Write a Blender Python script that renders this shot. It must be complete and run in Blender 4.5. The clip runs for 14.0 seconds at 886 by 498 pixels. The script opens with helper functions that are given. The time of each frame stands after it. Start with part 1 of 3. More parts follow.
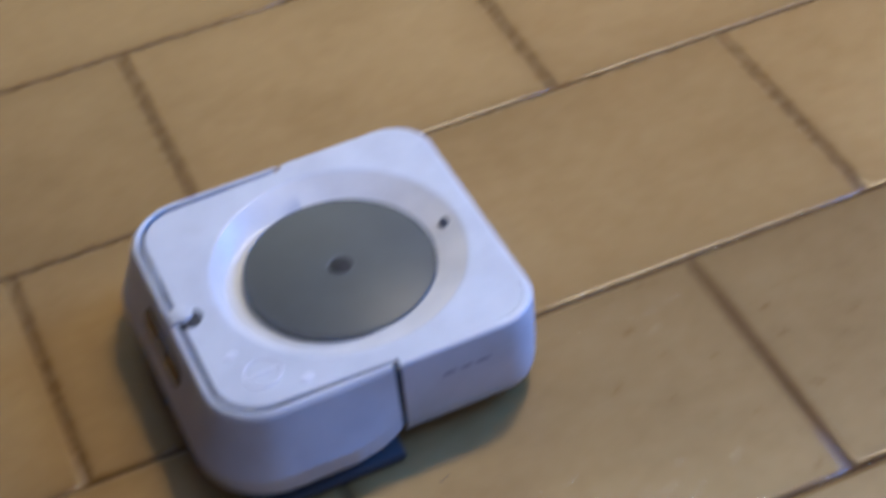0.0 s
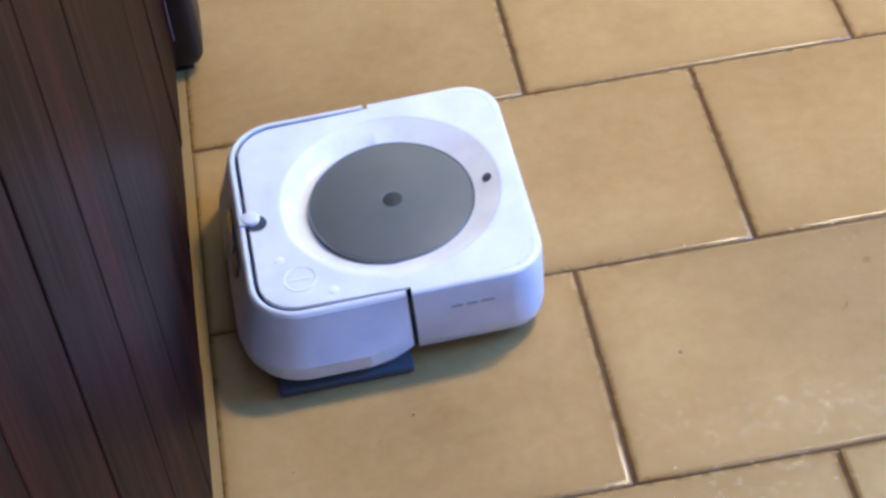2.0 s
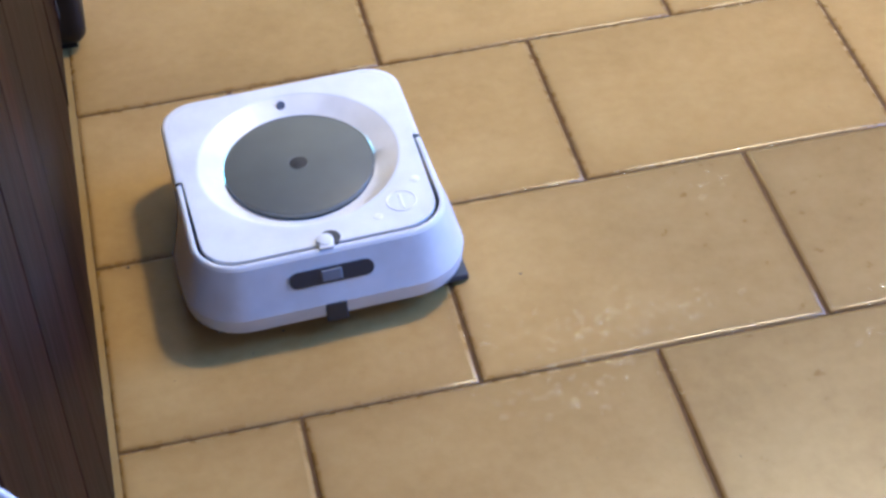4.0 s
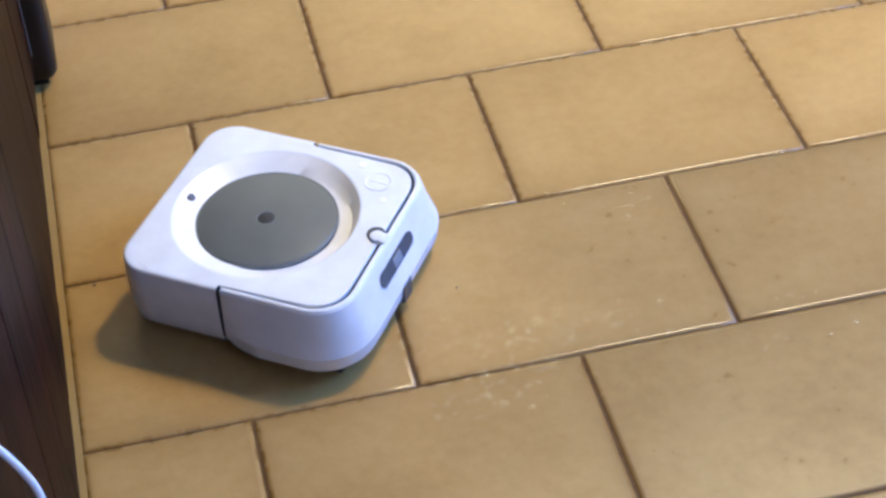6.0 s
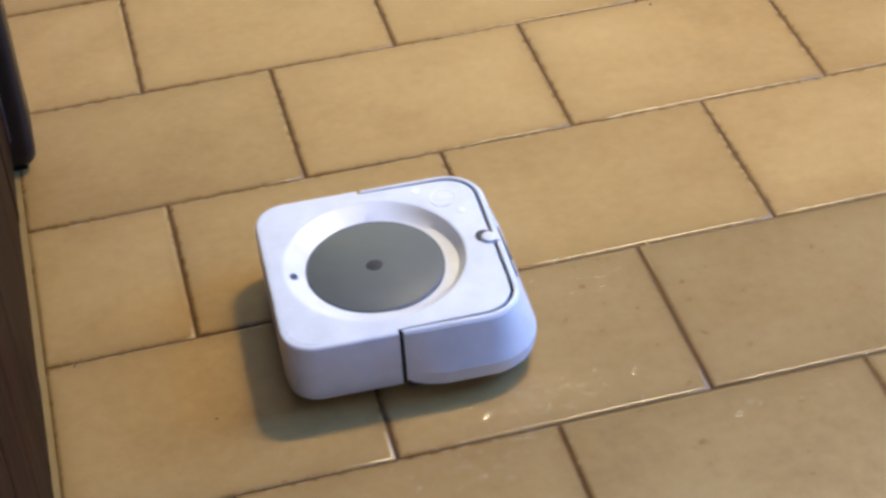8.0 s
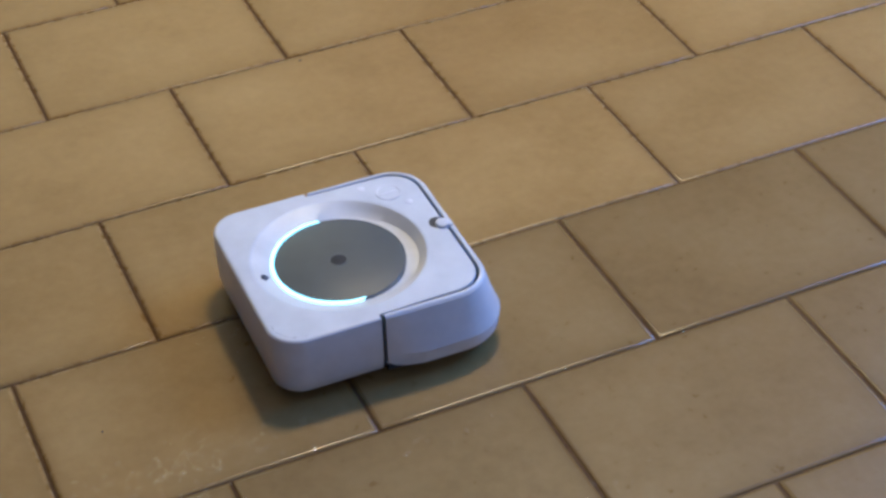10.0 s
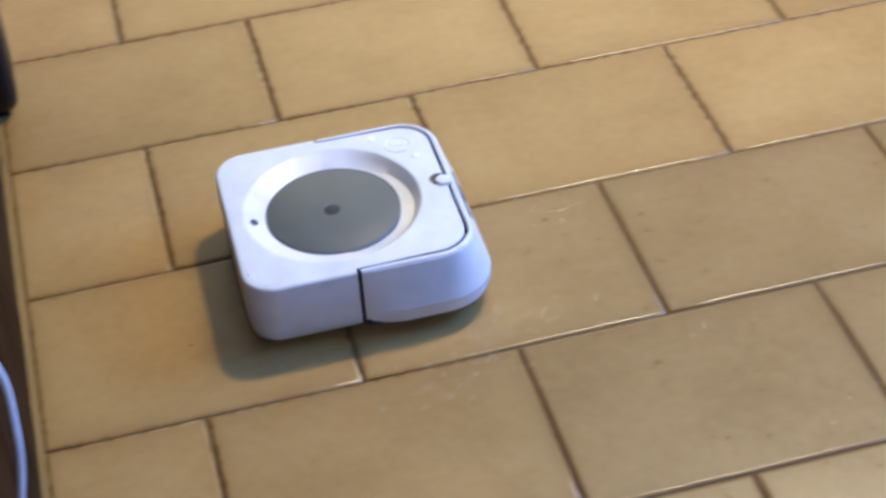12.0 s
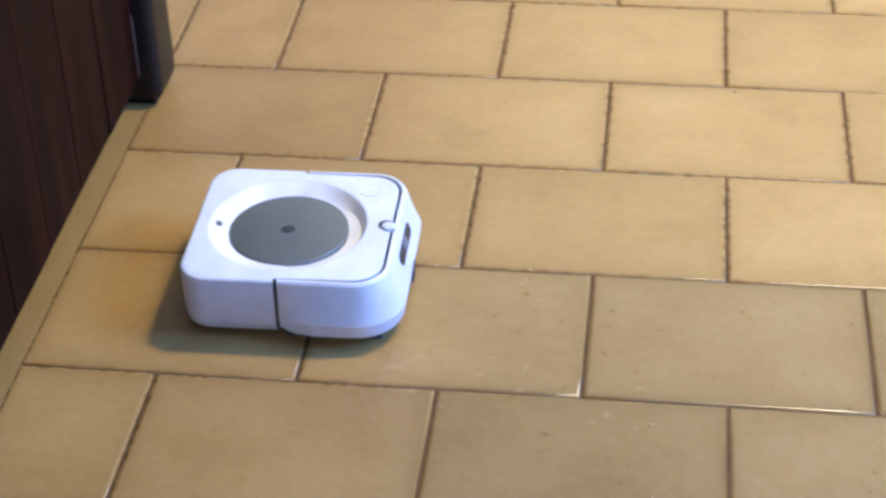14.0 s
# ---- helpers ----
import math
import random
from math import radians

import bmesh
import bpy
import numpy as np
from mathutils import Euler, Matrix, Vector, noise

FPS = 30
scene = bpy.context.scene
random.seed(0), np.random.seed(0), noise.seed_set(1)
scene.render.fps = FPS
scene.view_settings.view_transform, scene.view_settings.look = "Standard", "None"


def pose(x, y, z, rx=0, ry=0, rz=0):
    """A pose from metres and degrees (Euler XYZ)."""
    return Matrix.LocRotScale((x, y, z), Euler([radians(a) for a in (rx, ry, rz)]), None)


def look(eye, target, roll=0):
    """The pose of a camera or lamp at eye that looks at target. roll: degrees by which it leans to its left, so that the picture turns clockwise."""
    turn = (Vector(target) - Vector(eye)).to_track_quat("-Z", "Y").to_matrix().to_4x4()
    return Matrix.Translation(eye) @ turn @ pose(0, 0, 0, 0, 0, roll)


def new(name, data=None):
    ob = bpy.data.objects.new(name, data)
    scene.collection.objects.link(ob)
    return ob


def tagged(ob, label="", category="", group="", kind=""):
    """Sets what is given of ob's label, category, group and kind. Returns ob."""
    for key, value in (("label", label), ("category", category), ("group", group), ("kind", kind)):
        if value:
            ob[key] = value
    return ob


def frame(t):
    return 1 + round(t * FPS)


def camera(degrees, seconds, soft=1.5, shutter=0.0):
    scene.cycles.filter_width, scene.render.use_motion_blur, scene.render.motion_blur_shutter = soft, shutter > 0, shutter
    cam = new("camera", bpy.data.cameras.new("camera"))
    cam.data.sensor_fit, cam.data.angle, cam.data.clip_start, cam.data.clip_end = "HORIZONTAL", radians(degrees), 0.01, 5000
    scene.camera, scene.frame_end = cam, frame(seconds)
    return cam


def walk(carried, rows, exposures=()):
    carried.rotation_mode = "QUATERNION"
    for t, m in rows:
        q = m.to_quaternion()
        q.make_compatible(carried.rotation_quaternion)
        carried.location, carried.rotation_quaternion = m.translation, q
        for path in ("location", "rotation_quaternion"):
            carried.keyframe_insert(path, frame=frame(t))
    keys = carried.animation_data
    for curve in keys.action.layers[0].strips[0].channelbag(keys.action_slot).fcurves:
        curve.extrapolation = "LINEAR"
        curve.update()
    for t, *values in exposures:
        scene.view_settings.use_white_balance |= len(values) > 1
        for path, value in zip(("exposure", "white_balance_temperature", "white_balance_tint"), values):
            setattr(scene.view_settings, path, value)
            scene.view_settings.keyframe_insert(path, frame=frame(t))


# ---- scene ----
cam = camera(27.2, 14.0, soft=3.0, shutter=0.5)
walk(cam, [
    (0, pose(-0.1979, -0.6720, 1.0694, 45.252, 4.220, -23.817)),
    (0.1, pose(-0.2084, -0.6860, 1.0839, 44.025, 4.594, -22.024)),
    (0.3, pose(-0.2063, -0.7032, 1.1026, 42.315, 4.834, -19.174)),
    (0.5, pose(-0.2097, -0.7215, 1.1212, 42.689, 4.604, -18.240)),
    (1, pose(-0.2052, -0.7826, 1.1722, 41.229, 5.857, -13.747)),
    (1.5, pose(-0.1995, -0.8326, 1.2177, 43.602, 5.370, -13.220)),
    (2, pose(-0.1899, -0.8687, 1.2446, 43.016, 4.962, -9.033)),
    (2.5, pose(-0.1879, -0.8997, 1.2603, 43.889, 4.333, -9.546)),
    (3, pose(-0.1981, -0.9519, 1.2638, 44.763, 3.555, -8.835)),
    (3.5, pose(-0.2326, -1.0380, 1.2617, 45.529, 2.515, -12.187)),
    (6, pose(-0.2060, -1.2511, 1.3493, 47.386, 2.493, -13.118)),
    (6.5, pose(-0.2089, -1.2633, 1.3512, 48.377, 2.620, -13.443)),
    (7, pose(-0.2139, -1.2695, 1.3546, 49.207, 3.011, -13.307)),
    (7.2, pose(-0.2177, -1.2695, 1.3556, 49.510, 3.332, -13.096)),
    (9.3, pose(-0.1697, -1.3060, 1.3706, 50.573, 1.685, -20.088)),
    (9.5, pose(-0.1630, -1.3101, 1.3704, 50.845, 1.576, -21.245)),
    (10, pose(-0.1509, -1.3236, 1.3746, 51.326, 1.341, -24.387)),
    (10.5, pose(-0.1571, -1.3330, 1.3747, 51.461, 1.587, -23.650)),
    (11, pose(-0.1701, -1.3566, 1.3743, 52.402, 1.634, -23.642)),
    (11.4, pose(-0.1822, -1.3716, 1.3663, 52.419, 3.774, -18.774)),
    (11.5, pose(-0.1889, -1.3711, 1.3688, 51.845, 3.684, -18.157)),
    (11.7, pose(-0.1921, -1.3682, 1.3579, 51.279, 3.294, -17.298)),
    (12, pose(-0.1913, -1.3839, 1.3542, 49.667, 3.378, -14.579)),
    (12.2, pose(-0.1888, -1.3966, 1.3570, 50.037, 3.857, -12.063)),
    (12.5, pose(-0.1467, -1.4642, 1.3617, 51.945, 2.576, -7.608)),
    (13, pose(-0.0318, -1.5620, 1.3614, 51.048, 4.760, -7.001)),
    (13.2, pose(0.0306, -1.5959, 1.3615, 52.742, 5.569, -4.485)),
    (13.5, pose(0.1697, -1.6412, 1.3619, 54.436, 1.414, -0.429)),
    (14, pose(0.4116, -1.6519, 1.3814, 54.741, 1.346, 6.970)),
], exposures=[(0.0, -0.88, 5800, 13), (0.5, -0.38, 5750, 13), (1.0, -0.08, 5700, 13), (1.5, 0.04, 5750, 13), (2.5, 0.08, 5640, 13), (3.0, -0.05, 5780, 13), (3.5, 0.0, 5880, 13), (6.0, 0.0, 6450, 10),
              (7.2, 0.05, 6500, 10), (9.3, -0.92, 6700, 10), (9.9, -1.02, 6350, 10), (11.0, -1.06, 6400, 10), (11.5, -0.68, 6500, 10), (12.0, -0.2, 6150, 10), (12.5, 0.28, 6000, 10), (13.0, 0.24, 6020, 10), (13.5, 0.05, 6030, 10), (14.0, 0.06, 6030, 10)])

# ---- light ----
world = bpy.data.worlds.new("world")
scene.world = world
world.use_nodes = True
wt = world.node_tree
sky = wt.nodes.new("ShaderNodeTexSky")
sky.sky_type = "NISHITA"
sky.sun_disc = False
sky.sun_elevation, sky.sun_rotation = radians(40), radians(200)
wt.nodes["Background"].inputs["Strength"].default_value = 0.05
wt.links.new(sky.outputs["Color"], wt.nodes["Background"].inputs["Color"])


def area_lamp(name, m, sx, sy, power, colour):
    data = bpy.data.lights.new(name, "AREA")
    data.shape, data.size, data.size_y, data.energy, data.color = "RECTANGLE", sx, sy, power, colour
    ob = new(name, data)
    ob.matrix_world = m
    return ob


WX, WN, WS, WW, CEIL = 2.21, 2.9, -2.2, -0.85, 2.45      # east, north, south, west wall faces and ceiling height
LAMPS = ((0.95, 0.92, 53), (1.39, 0.92, 22))          # two ceiling lamps: x, y, watts
LAMP_Z = 2.30
SKY_BLUE = (0.11, 0.335, 1.0)                            # dusk daylight beside warm lamplight
area_lamp("east_daylight", look((WX - 0.02, 0.2, 1.45), (WX - 1.0, 0.2, 1.45)), 1.2, 1.2, 142, SKY_BLUE)
# fill light added behind the camera to lift shadows; its source is unseen
area_lamp("south_fill", look((0.9, WS + 0.02, 1.5), (0.9, WS + 1.0, 1.5)), 1.8, 1.3, 17, (0.42, 0.52, 1.0))
area_lamp("north_daylight", look((0.6, WN - 0.02, 1.45), (0.6, WN - 1.0, 1.45)), 1.6, 1.4, 16.7, (1.0, 0.97, 0.57))
for lx, ly, watts in LAMPS:
    area_lamp("ceiling_lamp_light", look((lx, ly, LAMP_Z - 0.02), (lx, ly, 0)), 0.24, 0.24, watts, (1.0, 0.815, 0.50))


# ---- materials ----
def material(name):
    m = bpy.data.materials.new(name)
    m.use_nodes = True
    nt = m.node_tree
    return m, nt, nt.nodes["Principled BSDF"]


def node(nt, kind, **inputs):
    n = nt.nodes.new(kind)
    for k, v in inputs.items():
        n.inputs[k.replace("_", " ")].default_value = v
    return n


def ramp(nt, fac, stops):
    r = nt.nodes.new("ShaderNodeValToRGB")
    while len(r.color_ramp.elements) < len(stops):
        r.color_ramp.elements.new(0.5)
    for e, (p, c) in zip(r.color_ramp.elements, stops):
        e.position, e.color = p, (*c, 1)
    nt.links.new(fac, r.inputs["Fac"])
    return r.outputs["Color"]


def mix(nt, fac, a, b, blend="MIX"):
    n = nt.nodes.new("ShaderNodeMix")
    n.data_type, n.blend_type = "RGBA", blend
    for sock, v in ((n.inputs[0], fac), (n.inputs[6], a), (n.inputs[7], b)):
        if isinstance(v, (int, float)):
            sock.default_value = v
        elif isinstance(v, tuple):
            sock.default_value = (*v, 1)
        else:
            nt.links.new(v, sock)
    return n.outputs[2]


def maths(nt, op, a, b=0.0):
    n = nt.nodes.new("ShaderNodeMath")
    n.operation = op
    for sock, v in zip(n.inputs, (a, b)):
        if isinstance(v, (int, float)):
            sock.default_value = v
        else:
            nt.links.new(v, sock)
    return n.outputs[0]


def noise_of(nt, coords, scale, detail=4.0, rough=0.55):
    n = node(nt, "ShaderNodeTexNoise", Scale=scale, Detail=detail, Roughness=rough)
    nt.links.new(coords, n.inputs["Vector"])
    return n.outputs["Fac"]


def bump(nt, bsdf, height, strength, distance):
    b = node(nt, "ShaderNodeBump", Strength=strength, Distance=distance)
    nt.links.new(height, b.inputs["Height"])
    nt.links.new(b.outputs["Normal"], bsdf.inputs["Normal"])


def world_coords(nt):
    return nt.nodes.new("ShaderNodeNewGeometry").outputs["Position"]


def tile_material():
    m, nt, bsdf = material("glazed_tile")
    pos = world_coords(nt)
    oi = nt.nodes.new("ShaderNodeObjectInfo")
    shift = nt.nodes.new("ShaderNodeVectorMath")
    shift.operation = "MULTIPLY_ADD"
    nt.links.new(oi.outputs["Random"], shift.inputs[0])
    shift.inputs[1].default_value = (31.0, 17.0, 0.0)
    nt.links.new(pos, shift.inputs[2])
    big = noise_of(nt, shift.outputs[0], 7.0, 4, 0.6)
    fine = noise_of(nt, shift.outputs[0], 60.0, 5, 0.65)
    grain = noise_of(nt, shift.outputs[0], 420.0, 3, 0.6)
    col = ramp(nt, big, [(0.28, (0.252, 0.142, 0.041)), (0.5, (0.338, 0.202, 0.067)), (0.74, (0.402, 0.257, 0.095))])
    col = mix(nt, 0.35, col, ramp(nt, fine, [(0.3, (0.27, 0.152, 0.044)), (0.7, (0.40, 0.257, 0.092))]))
    tone = ramp(nt, oi.outputs["Random"], [(0.0, (0.88, 0.87, 0.84)), (0.5, (0.97, 0.965, 0.95)), (1.0, (1.04, 1.04, 1.04))])
    col = mix(nt, 1.0, col, tone, "MULTIPLY")
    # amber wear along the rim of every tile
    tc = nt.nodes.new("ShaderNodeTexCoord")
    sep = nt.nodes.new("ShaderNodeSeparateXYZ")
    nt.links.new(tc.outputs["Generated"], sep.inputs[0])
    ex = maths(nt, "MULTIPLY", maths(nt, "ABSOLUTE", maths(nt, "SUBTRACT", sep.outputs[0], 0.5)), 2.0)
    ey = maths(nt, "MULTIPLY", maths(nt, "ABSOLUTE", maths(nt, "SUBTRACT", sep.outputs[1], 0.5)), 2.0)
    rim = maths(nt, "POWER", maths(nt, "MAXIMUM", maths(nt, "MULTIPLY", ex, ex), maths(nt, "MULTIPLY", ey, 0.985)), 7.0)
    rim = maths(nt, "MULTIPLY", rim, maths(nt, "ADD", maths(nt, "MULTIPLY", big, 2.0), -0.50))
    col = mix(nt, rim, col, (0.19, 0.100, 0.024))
    speck = node(nt, "ShaderNodeTexVoronoi", Scale=55.0)
    nt.links.new(shift.outputs[0], speck.inputs["Vector"])
    dots = maths(nt, "LESS_THAN", speck.outputs["Distance"], 0.055)
    dots = maths(nt, "MULTIPLY", dots, maths(nt, "GREATER_THAN", fine, 0.60))
    col = mix(nt, maths(nt, "MULTIPLY", dots, 0.75), col, (0.10, 0.06, 0.03))
    # thin wet film where the robot has sprayed and mopped, up to one row of joints, deepened to paint in dimmer light
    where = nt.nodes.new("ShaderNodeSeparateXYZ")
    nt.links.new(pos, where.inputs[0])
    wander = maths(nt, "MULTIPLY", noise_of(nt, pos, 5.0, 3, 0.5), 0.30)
    damp_and_dim = nt.nodes.new("ShaderNodeMapRange")
    damp_and_dim.interpolation_type = "SMOOTHSTEP"
    damp_and_dim.inputs["From Min"].default_value, damp_and_dim.inputs["From Max"].default_value = 0.14, 0.42
    nt.links.new(maths(nt, "ADD", where.outputs[0], wander), damp_and_dim.inputs["Value"])
    damp_and_dim = maths(nt, "MULTIPLY", damp_and_dim.outputs[0], maths(nt, "LESS_THAN", where.outputs[1], 0.2453))
    col = mix(nt, damp_and_dim, col, mix(nt, 1.0, col, (0.76, 0.78, 0.84), "MULTIPLY"))
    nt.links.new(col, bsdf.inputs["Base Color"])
    rough = maths(nt, "ADD", maths(nt, "MULTIPLY", fine, 0.16), 0.27)
    edge = maths(nt, "MAXIMUM", maths(nt, "GREATER_THAN", ey, 0.965), maths(nt, "GREATER_THAN", ex, 0.975))
    rough = maths(nt, "SUBTRACT", rough, maths(nt, "ADD", maths(nt, "MULTIPLY", damp_and_dim, 0.05), maths(nt, "MULTIPLY", edge, 0.07)))
    nt.links.new(rough, bsdf.inputs["Roughness"])
    bsdf.inputs["Specular IOR Level"].default_value = 0.36
    h = maths(nt, "ADD", maths(nt, "MULTIPLY", fine, 1.0), maths(nt, "MULTIPLY", grain, 0.25))
    h = maths(nt, "ADD", h, maths(nt, "MULTIPLY", big, 0.8))
    bump(nt, bsdf, h, 0.13, 0.002)
    return m


def grout_material():
    m, nt, bsdf = material("grout")
    pos = world_coords(nt)
    n1 = noise_of(nt, pos, 14.0)
    n2 = noise_of(nt, pos, 160.0)
    col = mix(nt, 0.4, ramp(nt, n1, [(0.3, (0.080, 0.040, 0.014)), (0.7, (0.135, 0.072, 0.027))]), ramp(nt, n2, [(0.3, (0.065, 0.032, 0.011)), (0.7, (0.140, 0.076, 0.029))]))
    nt.links.new(col, bsdf.inputs["Base Color"])
    bsdf.inputs["Roughness"].default_value = 0.85
    bsdf.inputs["Specular IOR Level"].default_value = 0.15
    bump(nt, bsdf, n2, 0.5, 0.002)
    return m


def wood_material():
    m, nt, bsdf = material("dark_stained_wood")
    oi = nt.nodes.new("ShaderNodeObjectInfo")
    sh = nt.nodes.new("ShaderNodeVectorMath")
    sh.operation = "MULTIPLY_ADD"
    nt.links.new(oi.outputs["Random"], sh.inputs[0])
    sh.inputs[1].default_value = (0.3, 0.5, 0.9)
    nt.links.new(world_coords(nt), sh.inputs[2])
    mp = nt.nodes.new("ShaderNodeMapping")
    mp.inputs["Scale"].default_value = (1.0, 1.0, 0.07)
    nt.links.new(sh.outputs[0], mp.inputs["Vector"])
    g1 = noise_of(nt, mp.outputs["Vector"], 26.0, 5, 0.6)
    g2 = noise_of(nt, mp.outputs["Vector"], 140.0, 4, 0.6)
    blot = noise_of(nt, world_coords(nt), 5.0, 3, 0.5)
    col = ramp(nt, g1, [(0.32, (0.0035, 0.0016, 0.0014)), (0.52, (0.013, 0.0036, 0.0027)), (0.78, (0.040, 0.0090, 0.0055))])
    col = mix(nt, 0.22, col, ramp(nt, g2, [(0.35, (0.003, 0.0015, 0.0013)), (0.7, (0.022, 0.0075, 0.0055))]))
    col = mix(nt, 0.45, col, ramp(nt, blot, [(0.35, (0.4, 0.4, 0.4)), (0.7, (1.4, 1.2, 1.1))]), "MULTIPLY")
    nt.links.new(col, bsdf.inputs["Base Color"])
    nt.links.new(maths(nt, "ADD", maths(nt, "MULTIPLY", g2, 0.25), 0.34), bsdf.inputs["Roughness"])
    bsdf.inputs["IOR"].default_value = 1.10
    bump(nt, bsdf, g2, 0.15, 0.001)
    return m


def plain(name, colour, rough, metal=0.0, grain=0.0, scale=300.0, spec=0.5):
    m, nt, bsdf = material(name)
    tc = nt.nodes.new("ShaderNodeTexCoord")
    n1 = noise_of(nt, tc.outputs["Object"], scale, 4)
    n2 = noise_of(nt, tc.outputs["Object"], 24.0, 3)
    lo = tuple(c * 0.90 for c in colour)
    hi = tuple(min(1.0, c * 1.06) for c in colour)
    nt.links.new(ramp(nt, n2, [(0.3, lo), (0.7, hi)]), bsdf.inputs["Base Color"])
    nt.links.new(maths(nt, "ADD", maths(nt, "MULTIPLY", n2, 0.12), rough - 0.06), bsdf.inputs["Roughness"])
    bsdf.inputs["Metallic"].default_value = metal
    bsdf.inputs["Specular IOR Level"].default_value = spec
    if grain:
        bump(nt, bsdf, n1, grain, 0.0006)
    return m


def glow(name, colour, strength):
    m, nt, bsdf = material(name)
    bsdf.inputs["Base Color"].default_value = (*colour, 1)
    bsdf.inputs["Emission Color"].default_value = (*colour, 1)
    bsdf.inputs["Emission Strength"].default_value = strength
    return m


TILE, GROUT, WOOD = tile_material(), grout_material(), wood_material()
STRIP = plain("pale_sealant", (0.27, 0.165, 0.05), 0.45, grain=0.3)
DARKWOOD = plain("blackened_wood", (0.010, 0.007, 0.006), 0.42, grain=0.2, spec=0.25)
SHELL = plain("white_plastic", (0.61, 0.625, 0.64), 0.36, grain=0.05)
BOWL = plain("ivory_plastic", (0.68, 0.67, 0.64), 0.36, grain=0.05)
DISC = plain("grey_lacquer", (0.098, 0.104, 0.092), 0.42, metal=0.0, grain=0.05, spec=0.35)
DARK = plain("dark_plastic", (0.035, 0.038, 0.045), 0.42)
RIM = plain("rim_lacquer", (0.17, 0.18, 0.17), 0.25)
HUB = plain("hub_plastic", (0.035, 0.035, 0.034), 0.55, spec=0.2)
LENS = plain("smoked_lens", (0.03, 0.035, 0.045), 0.12)
EYE = plain("eye_lens", (0.085, 0.095, 0.12), 0.15)
LENSMID = plain("sensor_lens", (0.16, 0.18, 0.21), 0.12)
PAD = plain("blue_grey_pad", (0.050, 0.055, 0.062), 0.8, grain=0.4)
PRINT = plain("grey_print", (0.34, 0.34, 0.40), 0.5)
BUTTON = plain("button_plastic", (0.72, 0.72, 0.75), 0.28)
CABLE = plain("white_cable", (0.72, 0.72, 0.76), 0.4)
STEEL = plain("steel", (0.22, 0.22, 0.22), 0.6, metal=1.0)
PLASTER = plain("wall_plaster", (0.56, 0.53, 0.48), 0.85, grain=0.3, scale=60)
CEILING = plain("ceiling_paint", (0.64, 0.63, 0.61), 0.9, grain=0.2, scale=60)
FRAME = plain("window_frame_paint", (0.75, 0.75, 0.73), 0.4)
def water_material():
    m, nt, bsdf = material("water")
    clear = nt.nodes.new("ShaderNodeBsdfTransparent")
    gloss = node(nt, "ShaderNodeBsdfGlossy", Roughness=0.06)
    rim = node(nt, "ShaderNodeLayerWeight", Blend=0.5)
    mx = nt.nodes.new("ShaderNodeMixShader")
    sheen = maths(nt, "ADD", maths(nt, "MULTIPLY", maths(nt, "POWER", rim.outputs["Facing"], 4.0), 0.4), 0.045)
    nt.links.new(sheen, mx.inputs[0])
    nt.links.new(clear.outputs[0], mx.inputs[1])
    nt.links.new(gloss.outputs[0], mx.inputs[2])
    nt.links.new(mx.outputs[0], nt.nodes["Material Output"].inputs["Surface"])
    return m


WATER = water_material()
LED = glow("led_light", (0.30, 0.80, 1.0), 6.5)
LAMPGLASS = glow("lamp_glass", (1.0, 0.92, 0.80), 4.0)


# ---- builders ----
def part(name, bm, mat, parent=None, label=""):
    me = bpy.data.meshes.new(name)
    bm.normal_update()
    bm.to_mesh(me)
    bm.free()
    if mat:
        me.materials.append(mat)
    ob = new(name, me)
    if parent:
        ob.parent = parent
    return tagged(ob, label)


def smooth(ob, angle=40):
    ob.data.polygons.foreach_set("use_smooth", [True] * len(ob.data.polygons))
    ob.data.set_sharp_from_angle(angle=radians(angle))
    return ob


def box(bm, x0, x1, y0, y1, z0, z1, bevel=0.0, seg=1):
    r = bmesh.ops.create_cube(bm, size=1.0, matrix=Matrix.LocRotScale(((x0 + x1) / 2, (y0 + y1) / 2, (z0 + z1) / 2), None, (x1 - x0, y1 - y0, z1 - z0)))
    if bevel:
        es = list({e for v in r["verts"] for e in v.link_edges})
        bmesh.ops.bevel(bm, geom=es, offset=bevel, segments=seg, affect="EDGES", profile=0.6)
    return bm


def loft(rings, cap_first=False, cap_last=False, closed=True, bm=None):
    """Quads between rings of equal length; each ring is a list of points."""
    bm = bm or bmesh.new()
    vs = [[bm.verts.new(p) for p in ring] for ring in rings]
    n = len(vs[0])
    for a, b in zip(vs, vs[1:]):
        for i in range(n if closed else n - 1):
            j = (i + 1) % n
            bm.faces.new((a[i], a[j], b[j], b[i]))
    if cap_first:
        bm.faces.new(list(reversed(vs[0])))
    if cap_last:
        bm.faces.new(vs[-1])
    bmesh.ops.recalc_face_normals(bm, faces=bm.faces)
    return bm


def disc(bm, r, z0, z1, cx=0.0, cy=0.0, bevel=0.0, n=48, m=None):
    rings = [(r, z0), (r, z1 - bevel)] + ([(r - bevel * 0.3, z1 - bevel * 0.3), (r - bevel, z1)] if bevel else [])
    pts = [[Vector((cx + a * math.cos(2 * math.pi * i / n), cy + a * math.sin(2 * math.pi * i / n), z)) for i in range(n)] for a, z in rings]
    if m:
        pts = [[m @ p for p in ring] for ring in pts]
    return loft(pts, True, True, bm=bm)


def empty(name, m, label, category, group=""):
    ob = new(name)
    ob.empty_display_size = 0.05
    ob.matrix_world = m
    return tagged(ob, label, category, group)


# ---- room ----
TL, TW, GAP, GAPY = 0.34, 0.2453, 0.0040, 0.0020      # tile pitch along x, along y, joint widths
FACE = -0.340                            # cabinet front plane


